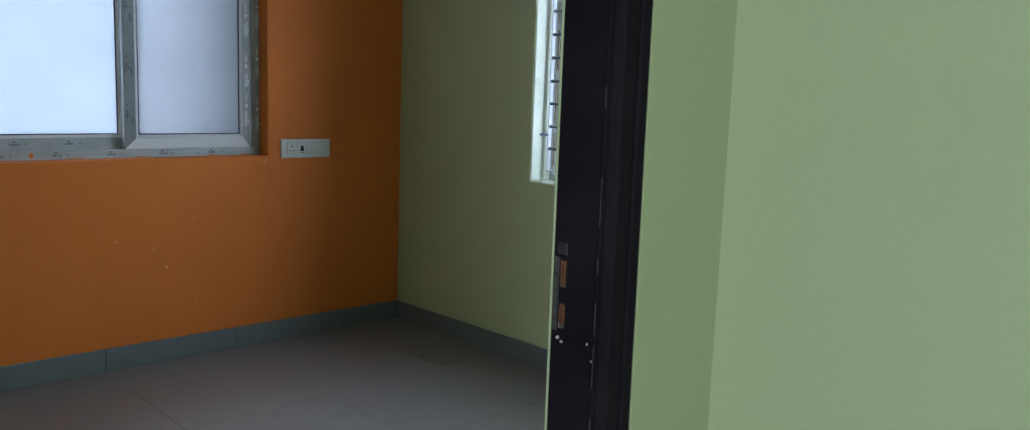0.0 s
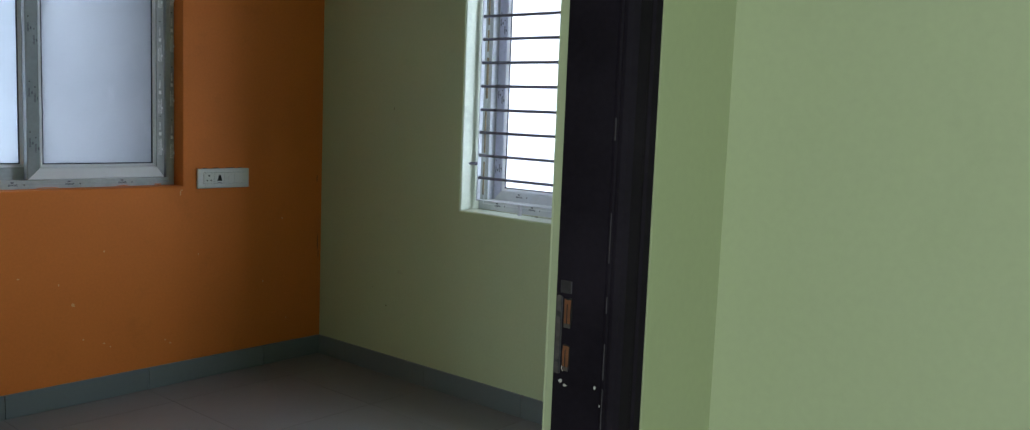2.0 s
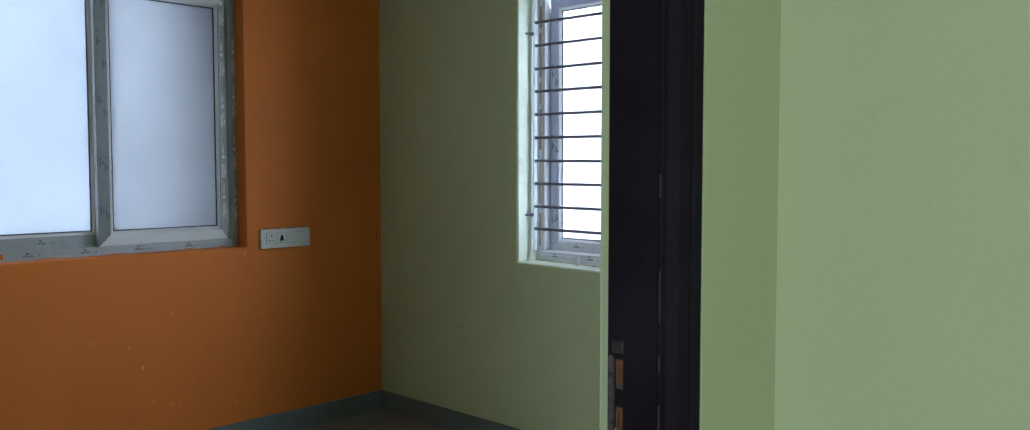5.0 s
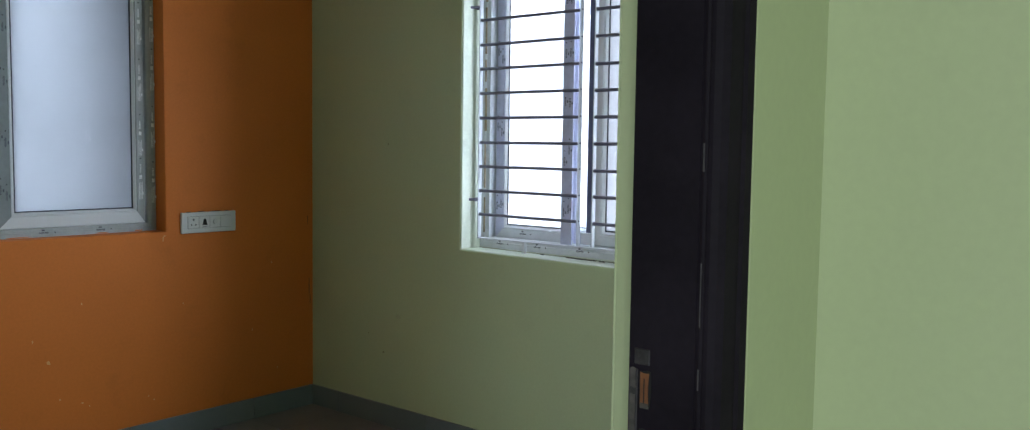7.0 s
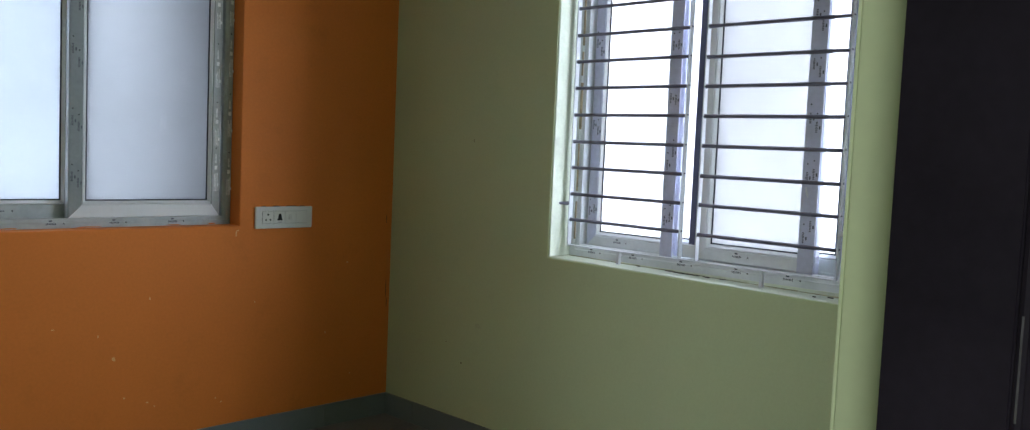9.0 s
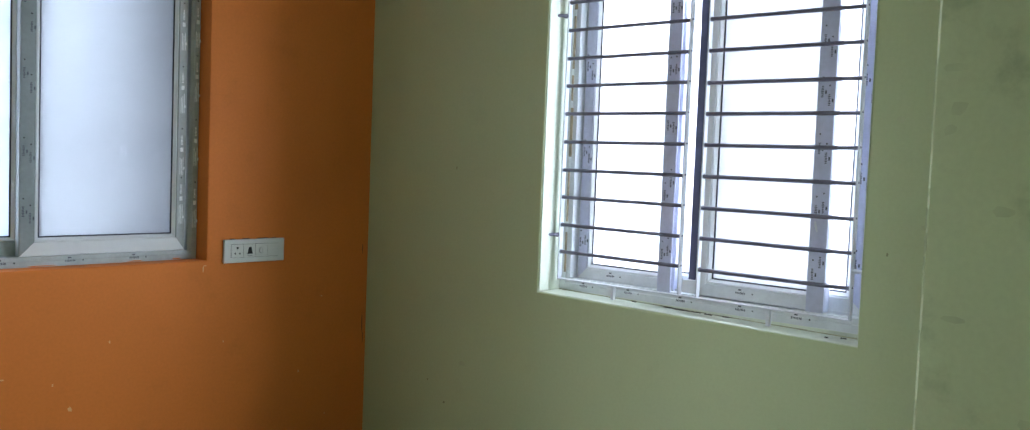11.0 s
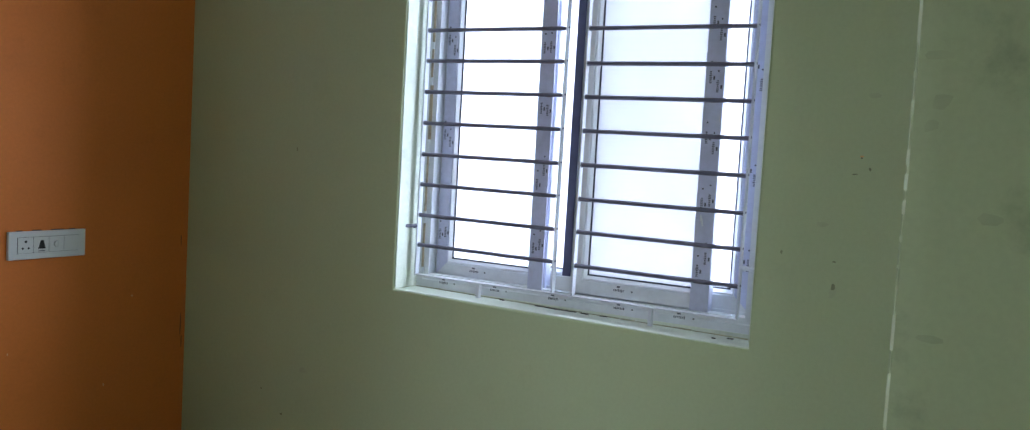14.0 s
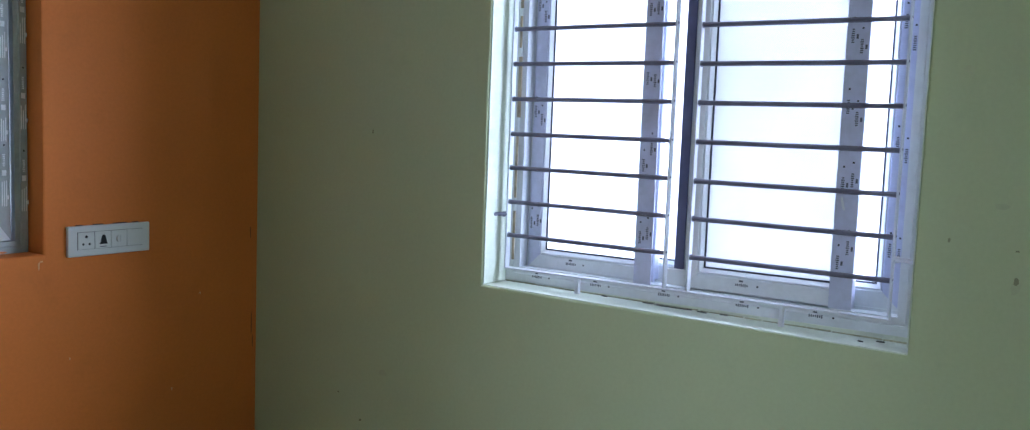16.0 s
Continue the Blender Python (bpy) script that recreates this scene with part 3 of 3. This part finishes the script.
# ---- marks on the walls ----
def chip(name, face, p, size, mat, label, rnd, thick=0.0012, square=False):
    """A small flake with an uneven outline lying on a wall; face: the axis that the wall faces; square: a chiselled, four-cornered one."""
    bm = bmesh.new()
    n = 12 if square else 7
    outer = []
    for i in range(n):
        if square:
            side, k = divmod(i, 3)
            u, w = ((-1 + k * 2 / 3, -1), (1, -1 + k * 2 / 3), (1 - k * 2 / 3, 1), (-1, 1 - k * 2 / 3))[side]
            outer.append((size[0] * u * rnd.uniform(0.78, 1.05), size[1] * w * rnd.uniform(0.9, 1.04)))
            continue
        a = 2 * math.pi * i / n
        r = 0.6 + 0.6 * rnd.random()
        u, w = size[0] * r * math.cos(a), size[1] * r * math.sin(a)
        outer.append((u, w))
    for t in (0.0003, -thick):
        ring = [bm.verts.new((p[0] + u, p[1] + t, p[2] + w) if face == "y" else (p[0] + t, p[1] + u, p[2] + w)) for u, w in outer]
        bm.faces.new(ring)
    vs = list(bm.verts)
    for i in range(n):
        j = (i + 1) % n
        bm.faces.new([vs[i], vs[j], vs[n + j], vs[n + i]])
    return part(name, bm, mat, bpy.data.objects[{"y": "wall_north", "x": "wall_east", "s": "wall_stub", "j": "jamb"}[face]], label)


for x, z, a, b in ((-1.275, 0.430, 0.009, 0.011), (-1.489, 0.563, 0.006, 0.003), (-1.143, 0.647, 0.004, 0.006), (-1.333, 0.522, 0.003, 0.006), (-1.147, 0.244, 0.005, 0.004), (-1.235, 0.275, 0.004, 0.004),
                   (-0.843, 0.195, 0.004, 0.003), (-0.352, 0.428, 0.003, 0.007), (-0.243, 0.738, 0.004, 0.004), (-0.702, 0.596, 0.003, 0.004), (-0.868, 0.215, 0.003, 0.003), (-0.213, 0.223, 0.003, 0.004),
                   (-0.792, 0.885, 0.003, 0.012), (-0.785, 0.898, 0.006, 0.003), (-1.12, 0.225, 0.003, 0.003)):
    chip("paint_chip", "y", (x, 0, z), (a, b), PALECHIP, "pale chipped spot", rnd)
for y, z, a, b in ((-2.397, 1.044, 0.006, 0.010), (-2.395, 1.107, 0.005, 0.002), (-2.262, 1.119, 0.003, 0.005), (-2.429, 1.333, 0.008, 0.0022), (-2.463, 1.348, 0.004, 0.005), (-2.441, 1.375, 0.003, 0.003), (-0.551, 1.307, 0.003, 0.008), (-0.523, 0.343, 0.005, 0.004), (-0.42, 0.42, 0.003, 0.003)):
    chip("wall_mark", "x", (0, y, z), (a, b), SMUDGE, "small dark mark", rnd, 0.0008)
for y, z, a, b in ((-2.277, 1.492, 0.014, 0.012), (-2.36, 1.20, 0.022, 0.006), (-2.46, 1.53, 0.02, 0.008), (-0.62, 0.52, 0.02, 0.012), (-2.397, 1.03, 0.012, 0.026)):
    chip("faint_smudge", "x", (0, y, z), (a, b), FAINT, "faint darker smudge", rnd, 0.0004)
for y, z, a, b in ((-2.668, 1.515, 0.022, 0.008), (-2.678, 1.449, 0.016, 0.014), (-2.668, 1.412, 0.012, 0.012), (-2.690, 1.095, 0.020, 0.006), (-2.76, 1.28, 0.02, 0.01), (-2.81, 0.94, 0.015, 0.012)):
    chip("faint_smudge", "s", (-0.925, y, z), (a, b), FAINT, "faint darker smudge", rnd, 0.0004)
chip("paint_chip", "x", (0, -2.441, 1.379), (0.006, 0.002), PALECHIP, "pale chipped spot", rnd)

# worn bright arris of the projection
z = 0.16
while z < 2.6:
    h = 0.012 + 0.05 * rnd.random()
    w = 0.0003 + 0.0010 * rnd.random()
    if rnd.random() < 0.45:
        boxes("worn_edge", PALEWORN, stub, (-0.9256, -0.9232, -2.6385 - w, -2.6372, z, z + h), label="bare pale plaster on the worn edge")
    z += h + 0.03 * rnd.random()
# chips round the lock keep
for y, z, a, b in ((-3.1378, 0.9695, 0.0026, 0.0028), (-3.1446, 0.9655, 0.0030, 0.0015), (-3.1880, 0.9722, 0.0013, 0.0026), (-3.1960, 0.9518, 0.0008, 0.0017), (-3.1402, 0.9865, 0.0030, 0.0048), (-3.1300, 0.9950, 0.0013, 0.006)):
    chip("paint_chip", "j", (-2.0490, y, z), (a, b), PLASTERCHIP, "white chipped spot", rnd, 0.0006)
for z, b in ((1.0540, 0.0160), (1.0000, 0.0145)):
    chip("keep_pocket", "j", (-2.0488, -3.1440, z), (0.0064, b * 1.12), DARKHOLE, "dark chiselled rim", rnd, 0.0006, True)
    chip("keep_pocket", "j", (-2.0491, -3.1440, z), (0.0048, b), RAWWOOD, "raw wood pocket", rnd, 0.0009, True)
    chip("keep_split", "j", (-2.0499, -3.1436, z - 0.002), (0.0006, b * 0.8), DARKHOLE, "dark split in the wood", rnd, 0.0003, True)
    chip("keep_lip", "j", (-2.0496, -3.1440, z - b * 0.98), (0.0048, 0.0026), SCAR, "scuffed grey lip", rnd, 0.0006, True)
for z, h in ((1.064, 0.010), (1.035, 0.013), (1.009, 0.014), (0.985, 0.007)):
    chip("keep_scar", "j", (-2.0498, -3.1312, z), (0.0032, h), SCAR, "scuffed grey scar", rnd, 0.0006, True)
# broken highlight painted as hairlines along the jamb's worn bead
z = 0.75
while z < 1.95:
    h = rnd.uniform(0.008, 0.06)
    if rnd.random() < 0.7:
        boxes("worn_line", JAMBGLINT, bpy.data.objects["jamb"], (-2.0501, -2.0493, -3.2000, -3.1990 + rnd.uniform(0, 0.0006), z, z + h), label="painted glint along the worn bead, broken in places")
    z += h + rnd.uniform(0.005, 0.05)
# droppings on the east sill, and the stained bead between its lining and the frame, coloured as a shadow line too
for y, x, a, b in ((-1.50, 0.108, 0.014, 0.003), (-1.545, 0.102, 0.020, 0.004), (-1.60, 0.107, 0.026, 0.0035), (-1.66, 0.103, 0.012, 0.003), (-1.72, 0.111, 0.010, 0.002), (-1.36, 0.110, 0.008, 0.002), (-2.08, 0.060, 0.006, 0.003), (-2.12, 0.09, 0.008, 0.004)):
    bm = bmesh.new()
    for k in range(3):
        bmesh.ops.create_icosphere(bm, subdivisions=1, radius=1.0, matrix=Matrix.Translation((x + rnd.uniform(-0.002, 0.002), y + (k - 1) * a * 0.7, 0.8630 - sill_drop(y))) @ Matrix.Diagonal((b, a * rnd.uniform(0.4, 0.7), 0.0035, 1)))
    part("droppings", bm, DIRT, window_2, "dark droppings on the sill")
boxes("mortar_strip", REVEAL, window_2, (0.1216, 0.1249, -2.194, -1.003, 0.8465, 0.8640), label="thin mortar under the frame, whitened like the sill")
y = -1.010
while y > -2.185:
    h = min(rnd.uniform(0.04, 0.14), y + 2.188)
    w = rnd.uniform(0.004, 0.009)
    boxes("putty_joint", SILLBEAD, window_2, (0.1190 - w * 0.4, 0.1222, y - h, y, 0.8615 - sill_drop(y - h / 2), 0.8635 + w * 0.3 - sill_drop(y - h / 2)), bevel=0.0008, label="stained putty bead along the sill, a shadow line in its olive colour")
    y -= h + rnd.uniform(0.0, 0.006)
# paint smeared on the north frame's foot
for x, z, a, b in ((-1.79, 0.937, 0.010, 0.012), (-1.02, 0.921, 0.03, 0.002), (-1.35, 0.921, 0.05, 0.002), (-0.86, 0.922, 0.02, 0.003), (-1.62, 0.921, 0.04, 0.002)):
    bm = bmesh.new()
    bmesh.ops.create_circle(bm, cap_ends=True, segments=11, radius=1.0)
    for v in bm.verts:
        v.co *= 0.7 + 0.5 * rnd.random()
    bmesh.ops.transform(bm, matrix=Matrix.Translation((x, 0.0745, z)) @ Matrix.Rotation(radians(90), 4, "X") @ Matrix.Diagonal((a, b, 1, 1)), verts=bm.verts)
    r = bmesh.ops.extrude_face_region(bm, geom=list(bm.faces))
    bmesh.ops.translate(bm, vec=(0, 0.0006, 0), verts=[v for v in r["geom"] if isinstance(v, bmesh.types.BMVert)])
    part("paint_smear", bm, ORANGE, window_1, "orange paint smeared on the frame")
# rubbed dark marks beside the room's corner
for x, z, a, b in ((-0.022, 0.60, 0.003, 0.05), (-0.016, 0.53, 0.002, 0.03), (-0.03, 0.93, 0.002, 0.02)):
    chip("rub_mark", "y", (x, 0, z), (a, b), RUB, "dark rubbed mark", rnd, 0.0005)

# ---- floor and skirting tiles, last ----
me_tile = bpy.data.meshes.new("tile")
bm = bmesh.new()
box(bm, -0.2992, 0.2992, -0.2992, 0.2992, -0.008, 0.0, bevel=0.0006)
bmesh.ops.recalc_face_normals(bm, faces=bm.faces)
bm.to_mesh(me_tile)
bm.free()
me_tile.materials.append(TILE)
for i in range(9):
    for j in range(12):
        x, y = -0.057 - 0.6 * i, 0.06 - 0.6 * j
        if y < -3.2 and x > -1.75 or y > -3.0 and x < -3.75:
            continue
        ob = new("tile", me_tile)
        ob.location = (x, y, 0)
        ob.parent = floor


def skirting(name, axis, face, out, a0, a1, joint):
    """A row of skirting tiles along a wall's foot; face: the wall's plane, out: +1 or -1 into the room."""
    lo, hi = min(face, face + out * 0.004), max(face, face + out * 0.004)
    dims = (a0, a1, lo, hi, 0, 0.098) if axis == "x" else (lo, hi, a0, a1, 0, 0.098)
    base = tagged(boxes(name, GROUT, None, dims), "grey tiled skirting along the wall's foot", "skirting", kind="structure")
    cuts = [a0] + sorted(joint + 0.6 * k for k in range(-14, 14) if a0 + 0.02 < joint + 0.6 * k < a1 - 0.02) + [a1]
    for p, q in zip(cuts, cuts[1:]):
        lo, hi = min(face + out * 0.002, face + out * 0.012), max(face + out * 0.002, face + out * 0.012)
        bm = bmesh.new()
        if axis == "x":
            box(bm, p + 0.0012, q - 0.0012, lo, hi, 0.001, 0.1, bevel=0.001)
        else:
            box(bm, lo, hi, p + 0.0012, q - 0.0012, 0.001, 0.1, bevel=0.001)
        part("skirting_tile", bm, SKIRT, base)


skirting("baseboard_north", "x", 0.0, -1, -3.7, 0.0, -0.351)
skirting("baseboard_east", "y", 0.0, -1, -2.637, -0.0125, -0.216)
skirting("baseboard_stub", "y", -0.925, -1, -3.075, -2.637, -0.2)
skirting("baseboard_south", "x", -3.075, 1, -1.996, -0.938, -0.2)
skirting("baseboard_hall_north", "x", -3.222, -1, -1.999, -1.835, -0.2)
skirting("baseboard_hall_east", "y", -1.822, -1, -7.0, -3.222, -0.2)
